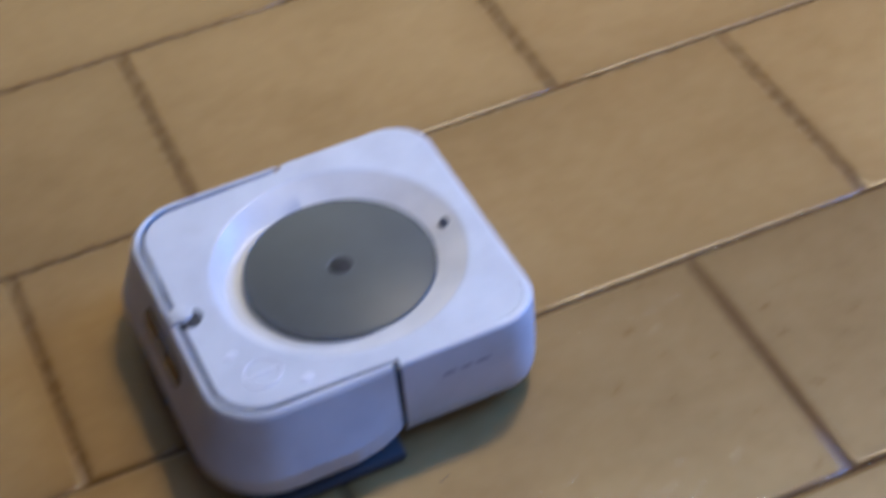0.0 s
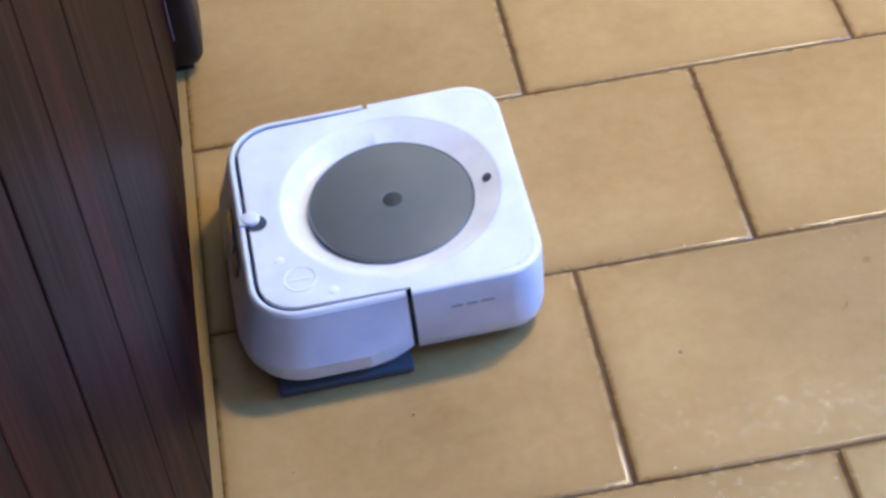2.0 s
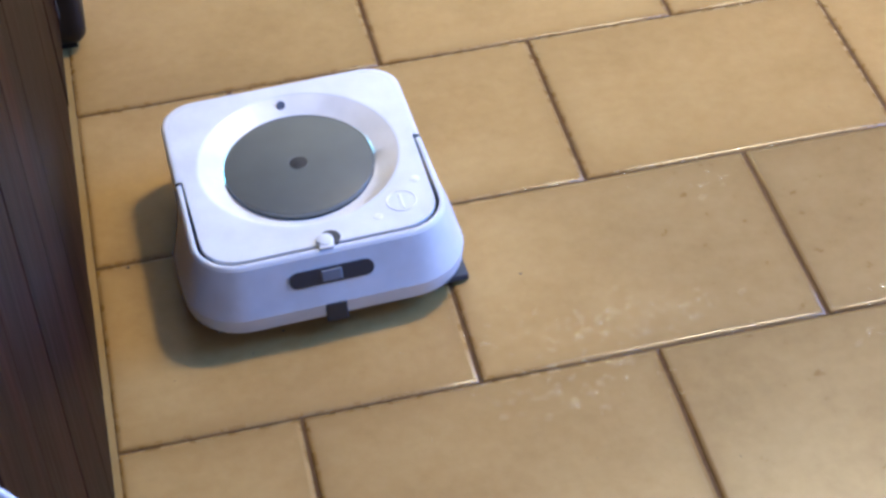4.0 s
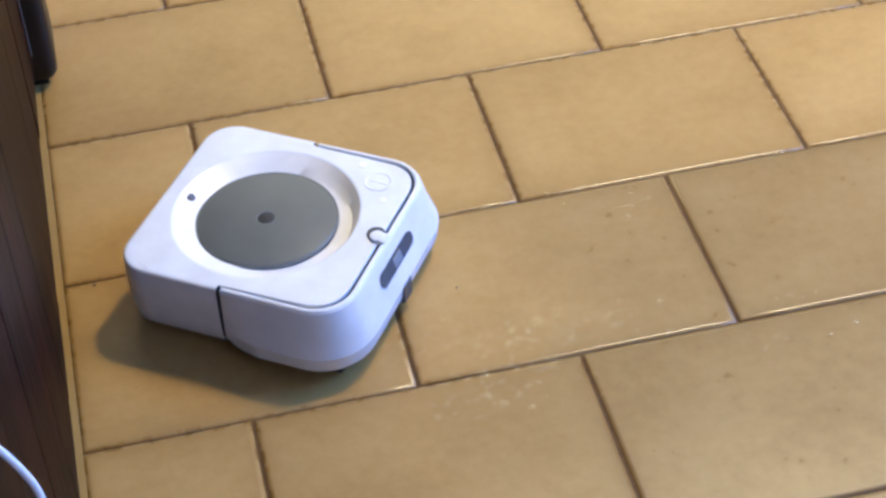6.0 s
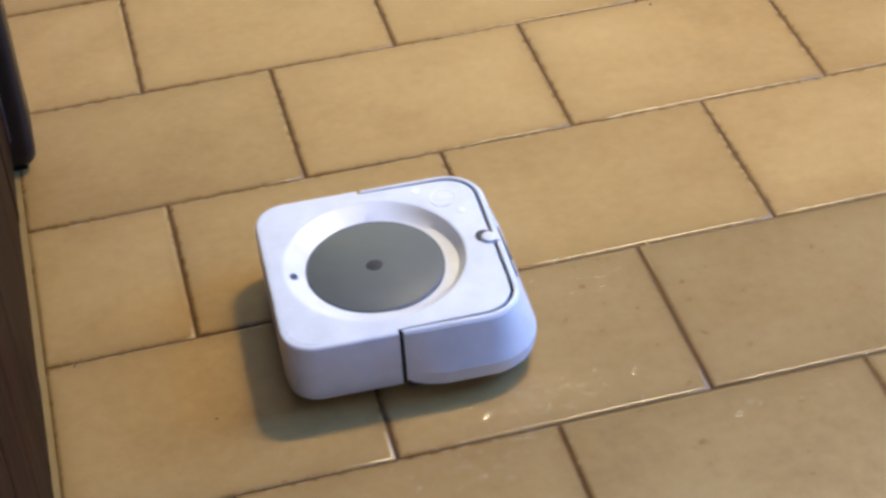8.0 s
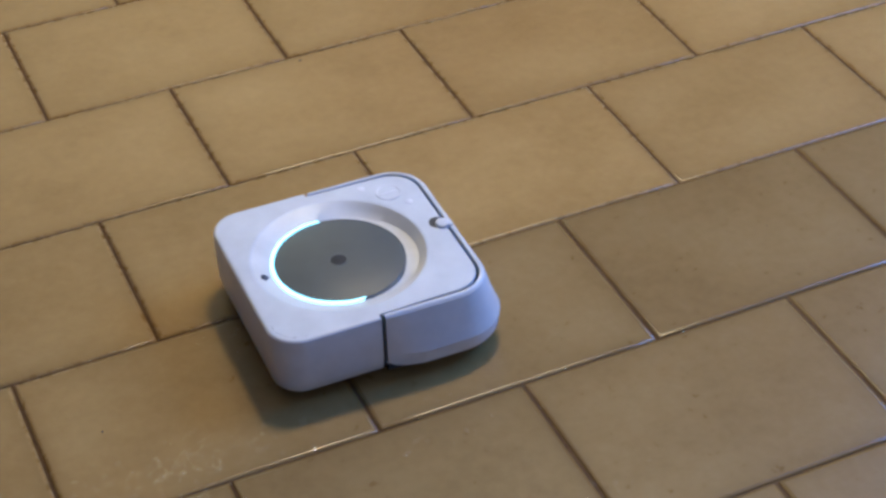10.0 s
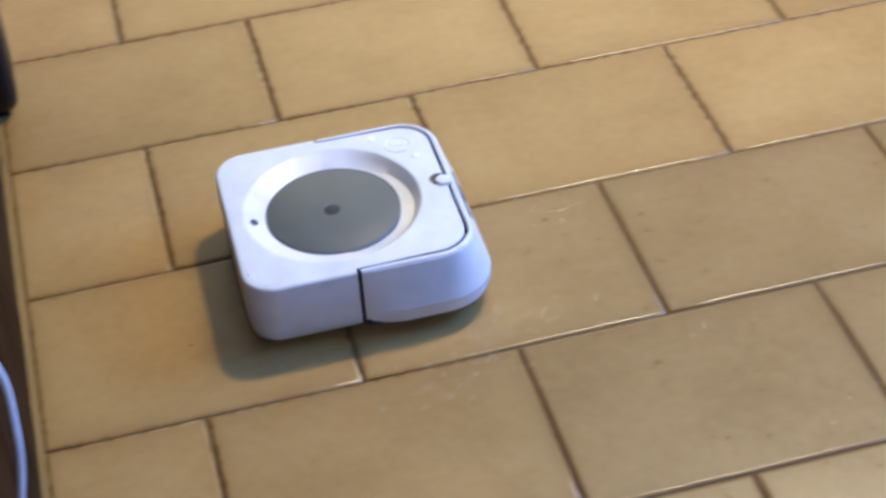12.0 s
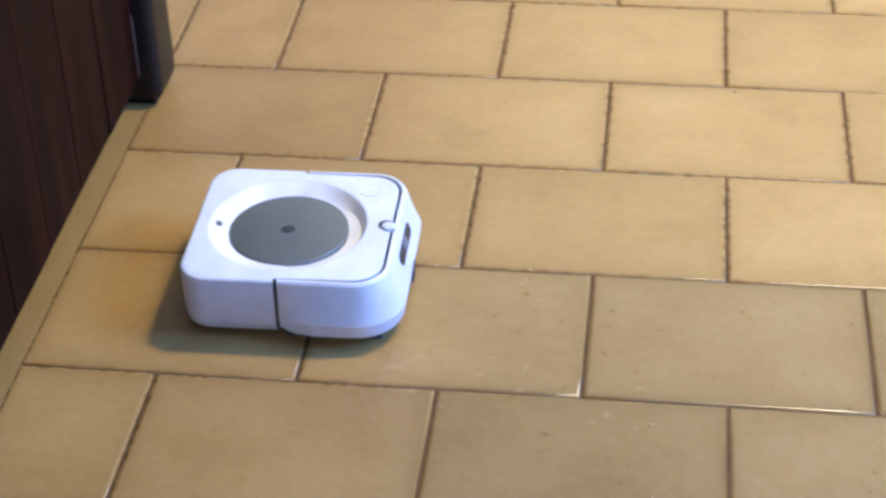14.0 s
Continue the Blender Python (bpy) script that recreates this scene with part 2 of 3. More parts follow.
def build_window(name, m, w, h):
    win = new(name)
    win.matrix_world = m
    bm = bmesh.new()
    a, b = -w / 2, w / 2
    for y0, y1, z0, z1 in ((a, b, 0, 0.05), (a, b, h - 0.05, h), (a, a + 0.05, 0.05, h - 0.05), (b - 0.05, b, 0.05, h - 0.05), (-0.025, 0.025, 0.05, h - 0.05)):
        box(bm, 0.04, 0.09, y0, y1, z0, z1)
    part("window_frame", bm, FRAME, win)
    part("window_sill", box(bmesh.new(), -0.04, 0.04, a - 0.03, b + 0.03, -0.03, 0, 0.004), FRAME, win)


def build_room():
    T = 0.12
    part("floor", box(bmesh.new(), WW - T, WX + T, WS - T, WN + T, -0.12, -0.0020), GROUT)
    part("ceiling", box(bmesh.new(), WW - T, WX + T, WS - T, WN + T, CEIL, CEIL + T), CEILING)
    # unseen opening, added in the south wall for the fill light
    x0, x1, z0, z1 = -0.02, 1.82, 0.83, 2.17
    bm = bmesh.new()
    for a, b, c, d in ((WW - T, WX + T, -0.0035, z0), (WW - T, WX + T, z1, CEIL), (WW - T, x0, z0, z1), (x1, WX + T, z0, z1)):
        box(bm, a, b, WS - T, WS, c, d)
    part("wall_south", bm, PLASTER)
    build_window("added_window_3", pose((x0 + x1) / 2, WS, z0, 0, 0, -90), x1 - x0, z1 - z0)
    part("wall_west", box(bmesh.new(), WW - T, WW, WS, WN, -0.0035, CEIL), PLASTER)
    # east wall and north wall, each with a window opening as well
    y0, y1, z0, z1 = -0.42, 0.82, 0.83, 2.07
    bm = bmesh.new()
    for a, b, c, d in ((WS, WN, -0.0035, z0), (WS, WN, z1, CEIL), (WS, y0, z0, z1), (y1, WN, z0, z1)):
        box(bm, WX, WX + T, a, b, c, d)
    part("wall_east", bm, PLASTER)
    build_window("window_1", pose(WX, (y0 + y1) / 2, z0), y1 - y0, z1 - z0)
    x0, x1, z0, z1 = -0.25, 1.45, 0.7, 2.2
    bm = bmesh.new()
    for a, b, c, d in ((WW - T, WX + T, -0.0035, z0), (WW - T, WX + T, z1, CEIL), (WW - T, x0, z0, z1), (x1, WX + T, z0, z1)):
        box(bm, a, b, WN, WN + T, c, d)
    part("wall_north", bm, PLASTER)
    build_window("window_2", pose((x0 + x1) / 2, WN, z0, 0, 0, 90), x1 - x0, z1 - z0)
    for ob in bpy.data.objects:
        if ob.name in ("floor", "ceiling", "wall_north", "wall_south", "wall_west", "wall_east", "window_1", "window_2", "added_window_3"):
            tagged(ob, kind="structure")
    tagged(bpy.data.objects["floor"], "tan glazed ceramic tile floor laid in running bond")
    part("floor_edge_strip", box(bmesh.new(), FACE - 0.054, -TL + 0.0014, -1.3, 0.70, -0.0019, -0.0004), STRIP)
    tagged(bpy.data.objects["floor_edge_strip"], "pale sealant strip between floor tiles and cabinet", kind="structure")


def build_tiles():
    """Tiles of the floor: whole ones and the half ones that meet the cabinet line."""
    floor = bpy.data.objects["floor"]

    def tile_mesh(name, w, d, seed):
        rnd = random.Random(seed)
        nx, ny = 6, 4
        e, r = 0.0013, 0.0036

        def outline(inset, z, wob):
            pts = []
            a, b = w / 2 - inset, d / 2 - inset
            for i in range(nx):
                pts.append((-a + 2 * a * i / nx, -b, z))
            for i in range(ny):
                pts.append((a, -b + 2 * b * i / ny, z))
            for i in range(nx):
                pts.append((a - 2 * a * i / nx, b, z))
            for i in range(ny):
                pts.append((-a, b - 2 * b * i / ny, z))
            return [(x + rnd.uniform(-wob, wob), y + rnd.uniform(-wob, wob), zz) for x, y, zz in pts]
        rings = [outline(0, -0.0034, 0.0), outline(0, -0.0016, 0.00015), outline(e, -0.0006, 0.00015), outline(e + r, 0.0, 0.0002)]
        bm = loft(rings, False, True)
        me = bpy.data.meshes.new(name)
        bm.to_mesh(me)
        bm.free()
        me.materials.append(TILE)
        me.polygons.foreach_set("use_smooth", [len(p.vertices) == 4 for p in me.polygons])
        return me
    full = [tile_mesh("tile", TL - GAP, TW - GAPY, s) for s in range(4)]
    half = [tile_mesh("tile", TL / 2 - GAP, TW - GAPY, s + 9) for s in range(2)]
    rnd = random.Random(4)
    for row in range(-9, 12):
        odd = row % 2
        y = (row + 0.5) * TW
        cells = [(i, 1) for i in range(-1, 6)] + [(6, 0.5)]
        if odd:
            cells = [(-1, 0.5)] + [(i + 0.5, 1) for i in range(-1, 6)]
        if y - TW / 2 > 0.71 or y + TW / 2 < -1.35:
            cells += [(-2, 1), (-2.5, 0.5)]
        for i, k in cells:
            ob = new("tile", rnd.choice(half if k == 0.5 else full))
            ob.parent = floor
            ob.location = ((i + k / 2) * TL, y, rnd.uniform(-0.0003, 0.0002))
            ob.rotation_euler = (rnd.uniform(-0.0012, 0.0012), rnd.uniform(-0.0012, 0.0012), rnd.uniform(-0.002, 0.002) + (math.pi if rnd.random() < 0.5 else 0))


build_room()


# ---- cabinet, post, cable ----
def build_cabinet():
    cab = empty("cabinet", pose(FACE, 0, 0), "dark reddish-brown stained wooden cabinet with vertical boards", "cabinet")
    y0, y1, h = -1.3, 0.60, 0.86
    foot = 0.055
    part("body", box(bmesh.new(), -0.48, -0.024, y0, y1, foot, h - 0.03, 0.003), DARKWOOD, cab)
    part("plinth", box(bmesh.new(), -0.46, -0.055, y0 + 0.01, y1 - 0.01, 0.0, foot + 0.001), DARKWOOD, cab, "recessed black plinth")
    part("top", box(bmesh.new(), -0.49, -0.003, y0 - 0.01, y1 - 0.002, h - 0.029, h, 0.006, 2), WOOD, cab)
    rnd = random.Random(2)
    edges = [y1 - 0.002] + [0.58 - 0.14 * k for k in range(15) if 0.58 - 0.14 * k > y0 + 0.02] + [y0]
    for a, b in zip(edges, edges[1:]):
        fx = rnd.uniform(-0.0012, 0.0)
        bm = box(bmesh.new(), -0.023, fx, b + 0.0010, a - 0.0010, foot - 0.002, h - 0.03, 0.0022, 2)
        part("board", bm, WOOD, cab)
    return cab


def build_post():
    post = empty("door_post", pose(FACE, 0, 0), "nearly black wooden post with rounded foot beside the cabinet", "post")
    y0, y1, x0, x1 = 0.603, 0.70, -0.061, 0.027
    prof = [(0.012, -0.014), (0.012, -0.006), (0.020, -0.001), (0.034, 0.0), (2.0, 0.0)]
    rings = []
    for z, off in prof:
        ring = []
        for cx, cy, a0 in ((x1, y0, -90), (x1, y1, 0), (x0, y1, 90), (x0, y0, 180)):
            r = 0.016
            sx, sy = (1 if cx == x1 else -1), (1 if cy == y1 else -1)
            for k in range(7):
                a = radians(a0 + 15 * k)
                ring.append((cx - sx * r + (r + off) * math.cos(a), cy - sy * r + (r + off) * math.sin(a), z))
        rings.append(ring)
    smooth(part("shaft", loft(rings, True, True), DARKWOOD, post))
    part("foot", box(bmesh.new(), x0 + 0.02, x1 - 0.014, y0 + 0.014, y1 - 0.014, 0.0, 0.014), DARKWOOD, post)
    part("hinge_pin", box(bmesh.new(), 0.0005, 0.002, y0 - 0.011, y0 - 0.0095, 0.06, 0.16, 0.0005), STEEL, post, "thin bright metal edge")


def build_cable():
    """White cable that lies on the cabinet top, loops out over its edge and hangs to the floor."""
    pts = [(-0.59, -0.45, 0.863), (-0.50, -0.52, 0.863), (-0.41, -0.60, 0.866), (-0.358, -0.675, 0.863), (-0.330, -0.692, 0.862), (-0.312, -0.705, 0.816), (-0.294, -0.715, 0.806), (-0.281, -0.725, 0.794), (-0.272, -0.730, 0.780), (-0.268, -0.735, 0.769), (-0.269, -0.740, 0.749), (-0.270, -0.745, 0.730), (-0.275, -0.750, 0.707), (-0.282, -0.755, 0.684), (-0.292, -0.760, 0.661), (-0.308, -0.770, 0.636),
           (-0.30, -0.86, 0.12), (-0.29, -0.90, 0.02), (-0.27, -0.98, 0.0035), (-0.22, -1.10, 0.0035), (-0.25, -1.25, 0.0035)]
    cu = bpy.data.curves.new("cable", "CURVE")
    cu.dimensions, cu.bevel_depth, cu.bevel_resolution, cu.resolution_u = "3D", 0.0017, 3, 8
    sp = cu.splines.new("NURBS")
    sp.points.add(len(pts) - 1)
    for p, q in zip(sp.points, pts):
        p.co = (*q, 1)
    sp.use_endpoint_u, sp.order_u = True, 4
    tmp = bpy.data.objects.new("tmp", cu)
    scene.collection.objects.link(tmp)
    me = bpy.data.meshes.new_from_object(tmp.evaluated_get(bpy.context.evaluated_depsgraph_get()))
    bpy.data.objects.remove(tmp)
    me.materials.append(CABLE)
    ob = new("cable", me)
    ob.data.polygons.foreach_set("use_smooth", [True] * len(me.polygons))
    return tagged(ob, "thin white charging cable hanging over the cabinet edge", "cable")


def build_drops():
    """Spray of water left on the tiles, and a few crumbs."""
    rnd = random.Random(11)
    bm = bmesh.new()

    def drop(x, y, r, stretch, turn):
        n = 8
        m = pose(x, y, 0.0001, 0, 0, turn) @ Matrix.Diagonal((stretch, 1, 1, 1))
        rings = [[m @ Vector((a * r * math.cos(2 * math.pi * i / n), a * r * math.sin(2 * math.pi * i / n), z * r)) for i in range(n)] for a, z in ((1.0, 0.0), (0.80, 0.085), (0.45, 0.13))]
        loft_open(bm, rings)

    def loft_open(bm, rings):
        vs = [[bm.verts.new(p) for p in ring] for ring in rings]
        k = len(vs[0])
        for a, b in zip(vs, vs[1:]):
            for i in range(k):
                bm.faces.new((a[i], a[(i + 1) % k], b[(i + 1) % k], b[i]))
        bm.faces.new(vs[-1])
    for cx, cy, sx, sy, count in ((0.12, 0.055, 0.055, 0.018, 100), (0.15, 0.035, 0.05, 0.014, 90), (0.08, -0.03, 0.05, 0.016, 80), (0.27, 0.205, 0.045, 0.012, 20),
                                  (0.42, -0.04, 0.05, 0.008, 12), (0.52, -0.18, 0.05, 0.012, 20), (0.40, 0.022, 0.03, 0.006, 8)):
        for _ in range(count):
            x, y = rnd.gauss(cx, sx), rnd.gauss(cy, sy)
            drop(x, y, rnd.choice((0.0008, 0.0012, 0.0018, 0.0025, 0.0036)), rnd.uniform(1, 2.0), rnd.uniform(-30, 50))
    # beads that gather along two rows of joints
    for _ in range(150):
        x, y = rnd.uniform(-0.05, 0.75), rnd.choice((0.0, 0.2453)) + rnd.gauss(0.001, 0.0012)
        drop(x, y, rnd.choice((0.0008, 0.0012, 0.0017)), rnd.uniform(1, 2.5), rnd.uniform(-8, 8))
    ob = smooth(part("water_droplets", bm, WATER), 60)
    tagged(ob, "fine spray of clear water drops on the tiles", "water", kind="stuff")
    for x, y, r in ((-0.306, 0.238, 0.0016), (0.070, 0.128, 0.0012), (-0.169, 0.112, 0.0012), (0.523, 0.72, 0.0018)):
        bm = bmesh.new()
        bmesh.ops.create_icosphere(bm, subdivisions=1, radius=r, matrix=pose(x, y, r * 0.6) @ Matrix.Diagonal((1.3, 1, 0.6, 1)))
        tagged(part("crumb", bm, DARK), "tiny dark crumb lying on the tiles", "crumb", "crumbs on the floor")


build_cabinet()
build_post()
cable = build_cable()
build_drops()


# ---- robot ----
HZ = 0.089


def outline_pts(rear, front, half, r_rear, r_front, n=10):
    """Rounded rectangle, counterclockwise from the middle of the right side (-y)."""
    pts = [(0.0, -half)]
    for cx, cy, r, a0 in ((front - r_front, -half + r_front, r_front, -90), (front - r_front, half - r_front, r_front, 0),
                          (rear + r_rear, half - r_rear, r_rear, 90), (rear + r_rear, -half + r_rear, r_rear, 180)):
        if a0 == 90:
            pts.append((0.0, half))
        for k in range(n + 1):
            a = radians(a0 + 90 * k / n)
            pts.append((cx + r * math.cos(a), cy + r * math.sin(a)))
    return pts


def inset(pts, d):
    """Offset a convex outline inwards by d (a number, or one per point)."""
    n, out = len(pts), []
    for i in range(n):
        p, q = Vector(pts[i - 1]), Vector(pts[(i + 1) % n])
        t = (q - p).normalized()
        k = d[i] if isinstance(d, list) else d
        out.append((pts[i][0] - t.y * k, pts[i][1] + t.x * k))
    return out


def build_robot():
    rob = empty("robot_mop", pose(0, 0, 0), "square white plastic robot mop with round grey lid", "robot mop")
    slit = 0.0066
    # dark chassis seen in the slits and under the skirt
    base = outline_pts(-0.112, 0.130, 0.116, 0.034, 0.040)
    rings = [[(x, y, z) for x, y in inset(base, d)] for d, z in ((0.016, 0.005), (0.004, 0.009), (0.004, 0.068), (0.008, 0.071))]
    smooth(part("chassis", loft(rings, True, True), DARK, rob))
    # rear shell: the part behind the slits
    full = outline_pts(-0.118, 0.139, 0.1235, 0.036, 0.044)

    rear = [p for p in full if p[0] < -0.001]
    rear = [(slit * 0.3, 0.1235)] + rear + [(slit * 0.3, -0.1235)]

    def rear_inset(d):
        out = []
        n = len(rear)
        for i in range(n):
            p, q = Vector(rear[max(i - 1, 0)]), Vector(rear[min(i + 1, n - 1)])
            t = (q - p).normalized()
            out.append((rear[i][0] - t.y * d, rear[i][1] + t.x * d))
        return out
    prof = [(0.020, 0.010), (0.008, 0.010), (0.003, 0.015), (0.0008, 0.026), (0.0, 0.045), (0.0, 0.0855), (0.0007, 0.0876), (0.0022, 0.0887), (0.004, HZ), (0.0075, HZ)]
    bm = loft([[(x, y, z) for x, y in rear_inset(d)] for d, z in prof], closed=False)
    smooth(part("rear_shell", bm, SHELL, rob), 50)
    # top plate with the round bowl
    n = 96
    front_in = 0.0096

    def edge_point(a):
        """Where the ray at angle a leaves the top plate."""
        best = None
        plate = plate_pts
        c, s = math.cos(a), math.sin(a)
        for i in range(len(plate)):
            (x1, y1), (x2, y2) = plate[i], plate[(i + 1) % len(plate)]
            dx, dy = x2 - x1, y2 - y1
            det = c * -dy + s * dx
            if abs(det) < 1e-12:
                continue
            t = (x1 * -dy + y1 * dx) / det
            u = (c * y1 - s * x1) / det
            if t > 0 and -1e-6 <= u <= 1 + 1e-6:
                best = t if best is None else max(best, t)
        return best
    ds = [0.0075 if p[0] < 0.001 else front_in for p in full]
    plate_pts = inset(full, ds)
    rings, bowl = [[] for _ in range(7)], [[] for _ in range(6)]
    for i in range(n):
        a = 2 * math.pi * i / n
        c, s = math.cos(a), math.sin(a)
        front = max(0.0, c) ** 1.2            # steep wall towards the front, gentle slope behind
        ro = 0.0985
        ri = 0.0757
        e = edge_point(a)
        flat = ri + (ro - ri) * 0.66 * front
        drop = 1.0 if e * c > 0.002 else 0.0
        prof = [(e, HZ - 0.004 * drop), (e, HZ - 0.0006 * drop), (e - 0.0007, HZ), (e - 0.0016, HZ), (ro + 0.0035, HZ), (ro + 0.0012, HZ), (ro - 0.0002, HZ - 0.0007)]
        inner = [(ro - 0.0002, HZ - 0.0007), (flat + (ro - flat) * 0.55, HZ - 0.0048 - 0.002 * front), (flat, HZ - 0.0100 - 0.004 * front),
                 (ri + (flat - ri) * 0.5, HZ - 0.0108 - 0.004 * front), (ri, HZ - 0.0112 - 0.004 * front), (ri - 0.0012, HZ - 0.017)]
        for group, pr in ((rings, prof), (bowl, inner)):
            for ring, (r, z) in zip(group, pr):
                ring.append((r * c, r * s, z))
    smooth(part("top_plate", loft(rings), SHELL, rob), 35)
    smooth(part("bowl", loft(bowl), BOWL, rob, "ivory plastic bowl round the lid"), 40)
    # bumper: the flared front wrap
    fr = [p for p in full if p[0] > 0.001]
    fr = [(slit, -0.1235), (slit + 0.004, -0.1235), (slit + 0.009, -0.1235), (slit + 0.02, -0.1235), (slit + 0.04, -0.1235)] + fr[0:] + \
         [(slit + 0.04, 0.1235), (slit + 0.02, 0.1235), (slit + 0.009, 0.1235), (slit + 0.004, 0.1235), (slit, 0.1235)]
    m = len(fr)
    rings = []
    bprof = [(0.0058, 0.081), (0.0058, 0.0885), (0.0050, HZ + 0.0002), (0.0028, HZ + 0.0002), (0.0012, 0.0882), (-0.0006, 0.0855), (-0.0068, 0.062),
             (-0.0150, 0.0365), (-0.0132, 0.0210), (-0.0118, 0.0178), (-0.008, 0.0160), (0.010, 0.0160)]
    for d, z in bprof:
        ring = []
        for i, (x, y) in enumerate(fr):
            p, q = Vector(fr[max(i - 1, 0)]), Vector(fr[min(i + 1, m - 1)])
            t = (q - p).normalized()
            k = min(1.0, 0.15 + 0.85 * max(0.0, x - slit) / 0.035) * (1.0 + 0.15 * max(0.0, t.y)) if d < 0 else 1.0
            zz = z + (0.008 * (1 - min(1.0, (x - slit) / 0.017)) ** 1.6 if z < 0.03 else 0.0)
            ring.append((x - t.y * d * k, y + t.x * d * k, zz))
        rings.append(ring)
    bm = loft(rings, closed=False)
    smooth(part("bumper", bm, SHELL, rob), 12.5)
    # end faces beside the slits
    for sy in (-1, 1):
        bm = bmesh.new()
        box(bm, slit, slit + 0.0015, min(sy * 0.113, sy * 0.1225), max(sy * 0.113, sy * 0.1225), 0.02, 0.087)
        part("slit_cheek", bm, SHELL, rob)
    # lid
    bm = bmesh.new()
    lid = disc(bm, 0.0738, HZ - 0.0155, HZ - 0.0085, bevel=0.0014, n=72)
    lid_ob = smooth(part("lid", lid, DISC, rob, "dark grey glossy round lid"))
    # paler colour of this ring stands in for the highlight along the lid edge
    ring_pts = [[(r * math.cos(2 * math.pi * i / 72), r * math.sin(2 * math.pi * i / 72), z) for i in range(72)]
                for r, z in ((0.0750, HZ - 0.0125), (0.0750, HZ - 0.0092), (0.0744, HZ - 0.0086), (0.0738, HZ - 0.0090), (0.0736, HZ - 0.0125))]
    smooth(part("lid_rim_highlight", loft(ring_pts), RIM, lid_ob, "thin bevelled rim with its highlight painted pale"), 60)
    ring_pts = [[(-0.001 + r * math.cos(2 * math.pi * i / 32), r * math.sin(2 * math.pi * i / 32), z) for i in range(32)]
                for r, z in ((0.0106, HZ - 0.0088), (0.0103, HZ - 0.0080), (0.0097, HZ - 0.0080), (0.0092, HZ - 0.0088))]
    smooth(part("hub_ring", loft(ring_pts), RIM, lid_ob, "thin pale ring round the hub"), 60)
    bm = bmesh.new()
    smooth(part("hub", disc(bm, 0.0092, HZ - 0.0088, HZ - 0.0082, cx=-0.001, bevel=0.0004, n=28), HUB, lid_ob))
    bm = bmesh.new()
    smooth(part("hub_cap", disc(bm, 0.0050, HZ - 0.0084, HZ - 0.0080, cx=-0.001, bevel=0.0004, n=24), HUB, lid_ob))
    # sensor eye on the rear slope
    bm = bmesh.new()
    tilt = pose(-0.0885, 0, HZ - 0.0045, 0, 30, 0)
    disc(bm, 0.0044, -0.004, 0.0014, n=20, m=tilt)
    part("sensor_eye", bm, EYE, rob, "small dark round sensor")
    # carry latch
    bm = bmesh.new()
    disc(bm, 0.0098, HZ - 0.003, HZ + 0.0004, cx=0.1225, cy=0.0058, n=32)
    part("latch_recess", bm, DARK, rob)
    bm = bmesh.new()
    disc(bm, 0.0082, HZ - 0.002, HZ + 0.0042, cx=0.1265, bevel=0.002, n=28)
    box(bm, 0.1265, 0.1375, -0.0072, 0.0072, HZ - 0.002, HZ + 0.0028, 0.0015, 2)
    smooth(part("latch", bm, SHELL, rob, "small rounded white latch"))
    # buttons
    nb = 36
    rg = [[(0.093 + r * math.cos(2 * math.pi * i / nb), 0.082 + r * math.sin(2 * math.pi * i / nb), z) for i in range(nb)]
          for r, z in ((0.0150, HZ - 0.0005), (0.0146, HZ + 0.0007), (0.0136, HZ + 0.0008), (0.0130, HZ + 0.0001))]
    btn = smooth(part("button", loft(rg), BUTTON, rob, "round glossy button"), 60)
    bm = bmesh.new()
    box(bm, 0.083, 0.103, 0.0805, 0.0835, HZ - 0.0004, HZ + 0.0005, 0.0004)
    part("button_mark", bm, BUTTON, btn)
    for bx, by in ((0.108, 0.056), (0.066, 0.102)):
        bm = bmesh.new()
        disc(bm, 0.0048, HZ - 0.001, HZ + 0.0003, cx=bx, cy=by, bevel=0.0004, n=18)
        smooth(part("small_button", bm, BUTTON, rob))

    # front sensor window, set in the sloping front
    def pill(name, hw, hh, depth, x, z, mat, parent, label=""):
        bm = bmesh.new()
        pts = []
        for k in range(9):
            a = radians(-90 + 180 * k / 8)
            pts.append((hw - hh + hh * math.cos(a), hh * math.sin(a)))
        for k in range(9):
            a = radians(90 + 180 * k / 8)
            pts.append((-hw + hh + hh * math.cos(a), hh * math.sin(a)))
        mt = pose(x, 0, z, 0, -17, 0)
        rg = [[mt @ Vector((dx, u, v)) for u, v in pts] for dx in (-depth, 0.0)]
        return smooth(part(name, loft(rg, True, True, bm=bm), mat, parent, label))
    w = pill("sensor_window", 0.041, 0.0085, 0.006, 0.1472, 0.0655, LENS, rob, "smoked dark oblong sensor window")
    bm = bmesh.new()
    mt = pose(0.1472, 0, 0.0655, 0, -17, 0)
    box(bm, -0.002, 0.0012, -0.010, 0.010, -0.006, 0.006, 0.001)
    bmesh.ops.transform(bm, matrix=mt, verts=bm.verts)
    part("camera_lens", bm, LENSMID, w)
    part("nozzle", box(bmesh.new(), 0.136, 0.1572, -0.0105, 0.0105, 0.013, 0.037, 0.0012), DARK, rob, "dark square spray nozzle")
    # cleaning pad below the front part
    bm = bmesh.new()
    box(bm, 0.010, 0.130, -0.114, 0.1365, 0.0012, 0.0095, 0.003, 2)
    smooth(part("cleaning_pad", bm, PAD, rob, "blue-grey cloth cleaning pad"))
    for sy in (-1, 1):
        bm = bmesh.new()
        disc(bm, 0.022, -0.007, 0.007, n=28, m=pose(-0.055, sy * 0.09, 0.0222, 90, 0, 0))
        part("wheel", bm, DARK, rob)
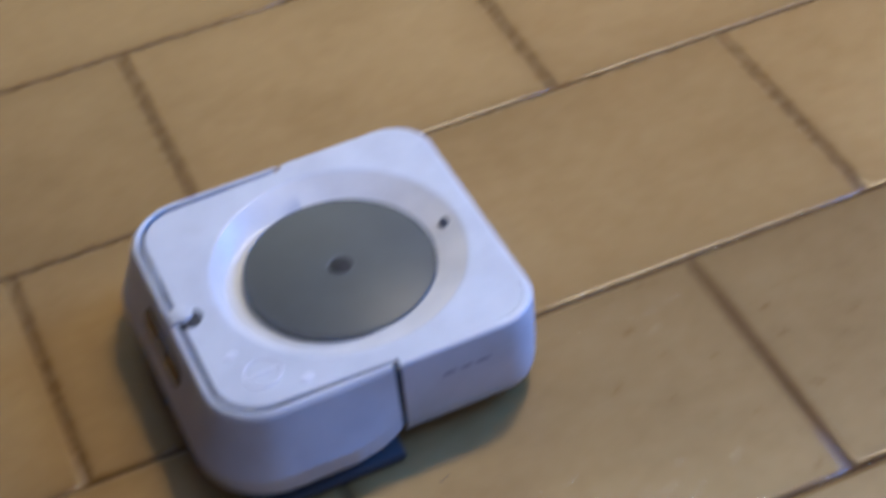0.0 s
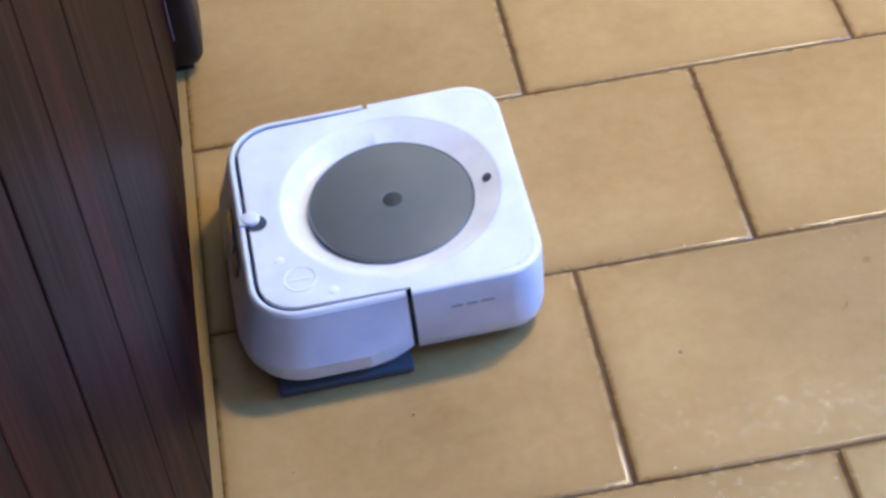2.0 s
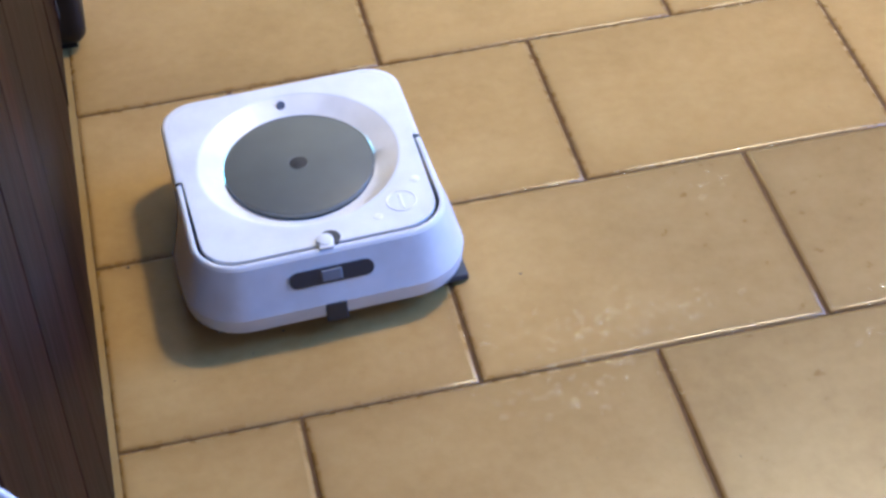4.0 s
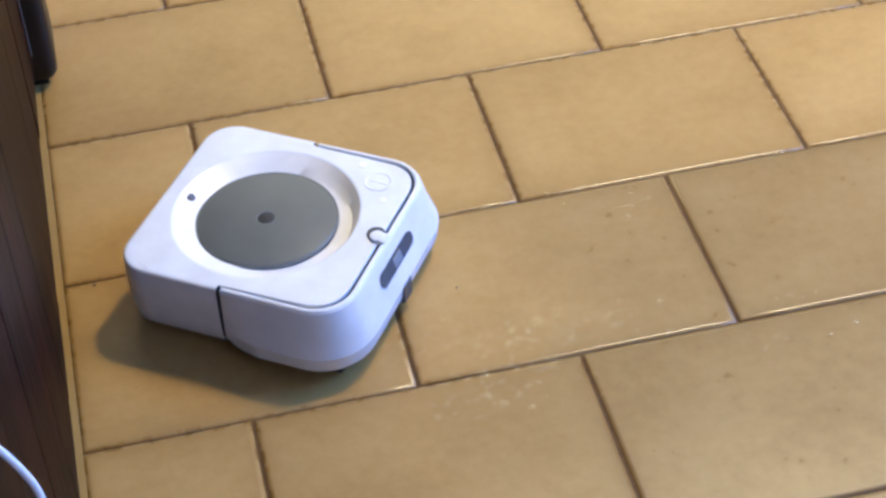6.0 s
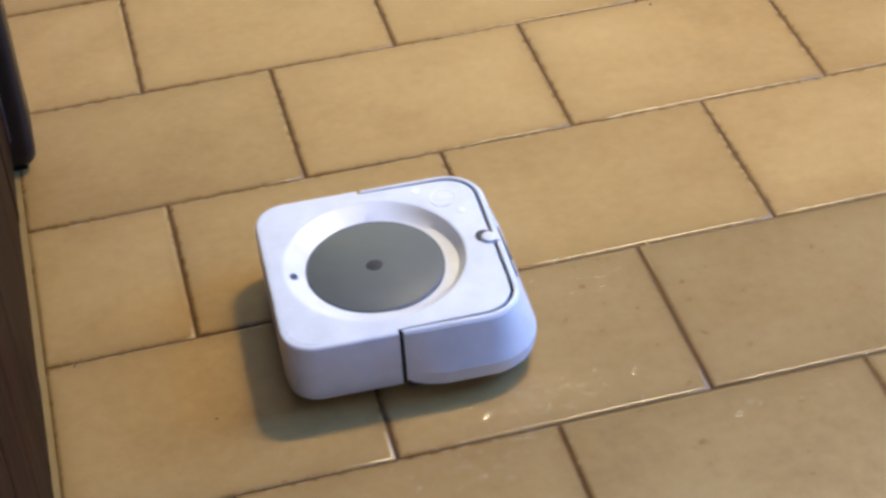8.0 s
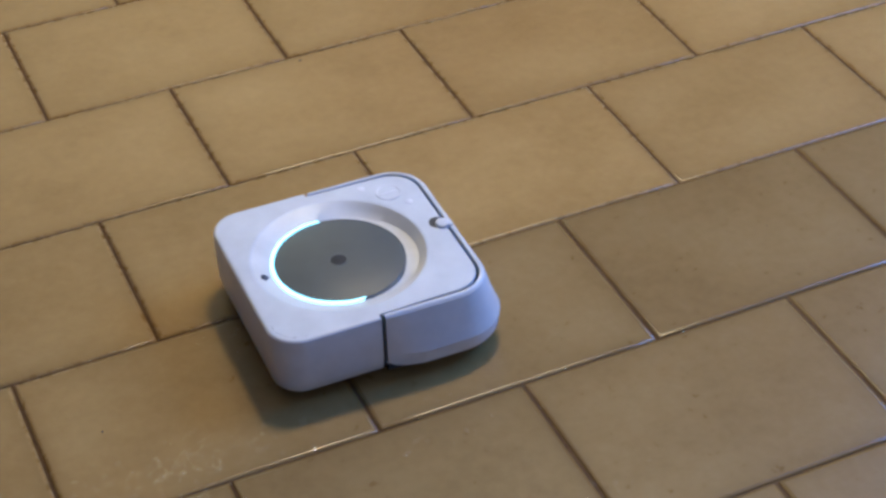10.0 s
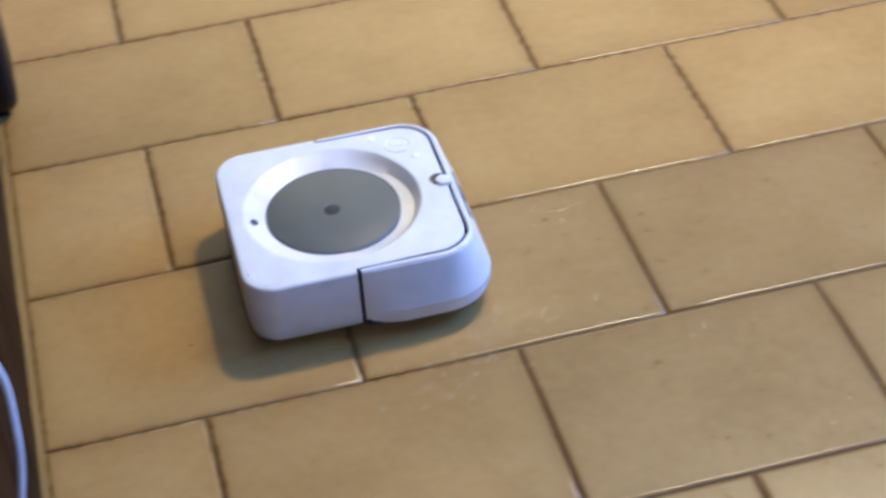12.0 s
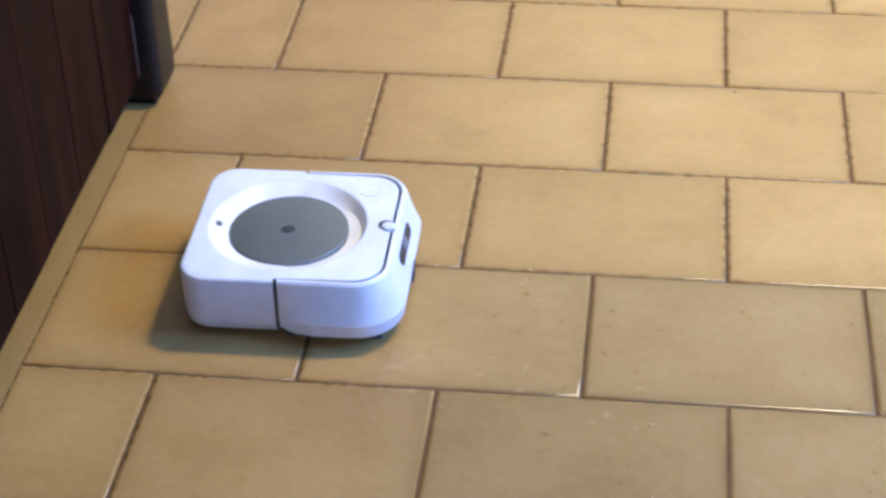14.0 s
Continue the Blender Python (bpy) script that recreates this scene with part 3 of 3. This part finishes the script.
    # printed name on the left flank, drawn as bars
    for x0, x1 in ((-0.068, -0.056), (-0.053, -0.044), (-0.040, -0.030)):
        part("print_bar", box(bmesh.new(), x0, x1, 0.1230, 0.12375, 0.0605, 0.0635), PRINT, rob)
    # arc of light between lid and bowl, on the rear half
    rings = [[] for _ in range(4)]
    k = 40
    for i in range(k + 1):
        a = radians(88 + 184 * i / k)
        c, s = math.cos(a), math.sin(a)
        ro = 0.0746 + 0.0030 * math.sin(math.pi * i / k) ** 0.5
        for rg, (r, z) in zip(rings, ((0.0741, -0.004), (0.0741, 0.0), (ro, 0.0), (ro, -0.004))):
            rg.append((r * c, r * s, z))
    me = bpy.data.meshes.new("light_arc")
    bm = loft(rings, closed=False)
    bm.to_mesh(me)
    bm.free()
    me.materials.append(LED)
    ring_ob = new("light_arc", me)
    ring_ob.parent = rob
    tagged(ring_ob, "cyan-white arc of status light")
    return rob, ring_ob


robot, light_arc = build_robot()


# ---- ceiling lamp ----
def build_lamp(x, y):
    lamp = empty("ceiling_lamp", pose(x, y, 0), "flat square ceiling lamp with white housing", "lamp", "ceiling lamps")
    bm = bmesh.new()
    for a, b, c, d in ((-0.17, 0.17, -0.17, -0.145), (-0.17, 0.17, 0.145, 0.17), (-0.17, -0.145, -0.145, 0.145), (0.145, 0.17, -0.145, 0.145)):
        box(bm, a, b, c, d, LAMP_Z - 0.01, CEIL - 0.02)
    part("housing", bm, FRAME, lamp)
    part("diffuser", box(bmesh.new(), -0.144, 0.144, -0.144, 0.144, LAMP_Z, LAMP_Z + 0.01), LAMPGLASS, lamp, "glowing white diffuser")
    part("back_plate", box(bmesh.new(), -0.17, 0.17, -0.17, 0.17, CEIL - 0.0199, CEIL), FRAME, lamp)


for lx, ly, watts in LAMPS:
    build_lamp(lx, ly)
build_tiles()


# ---- movement ----
def motions():
    rows = [
        (0, 0.0614, 0.2930, 180.8),
        (0.1, 0.0388, 0.2948, 180.8),
        (0.3, 0.0001, 0.2976, 180.0),
        (0.5, -0.0343, 0.2964, 179.8),
        (1, -0.1385, 0.2973, 180.0),
        (1.5, -0.1864, 0.2977, 180.3),
        (2, -0.1546, 0.2945, 181.7),
        (2.5, -0.1398, 0.2878, 210.5),
        (3, -0.1329, 0.2803, 241.5),
        (3.5, -0.1263, 0.2709, 259.1),
        (6, -0.1138, 0.2026, 325.5),
        (6.5, -0.1098, 0.2086, 343.9),
        (7, -0.1092, 0.2136, 356.5),
        (9.5, 0.3532, 0.1977, 358.7),
        (10, 0.3765, 0.1955, 359.0),
        (10.5, 0.3698, 0.1975, 359.3),
        (11, 0.2930, 0.1981, 358.9),
        (11.4, 0.1792, 0.1960, 359.0),
        (11.7, 0.0908, 0.1936, 360.5),
        (12, 0.0149, 0.1935, 359.6),
        (12.2, -0.0158, 0.1947, 359.3),
        (12.5, -0.0370, 0.1960, 360.2),
        (13.2, -0.0365, 0.1963, 359.4),
        (13.5, -0.0384, 0.1883, 359.6),
        (14, -0.0400, 0.1966, 361.0),
    ]
    # the cable hangs a little nearer the cabinet at first and swings out later
    walk(cable, [(t, pose(x, 0, 0)) for t, x in ((0, -0.0125), (7.2, -0.0125), (11.5, 0), (14, 0))])
    walk(robot, [(t, pose(x, y, 0.0005, 0, 0, a)) for t, x, y, a in rows])
    low, high = pose(0, 0, HZ - 0.0190), pose(0, 0, HZ - 0.0075)
    walk(light_arc, [(0, low), (2.6, low), (3.1, high), (3.8, high), (4.4, low), (9.6, low), (9.9, high), (10.6, high), (10.9, low), (14, low)])


motions()
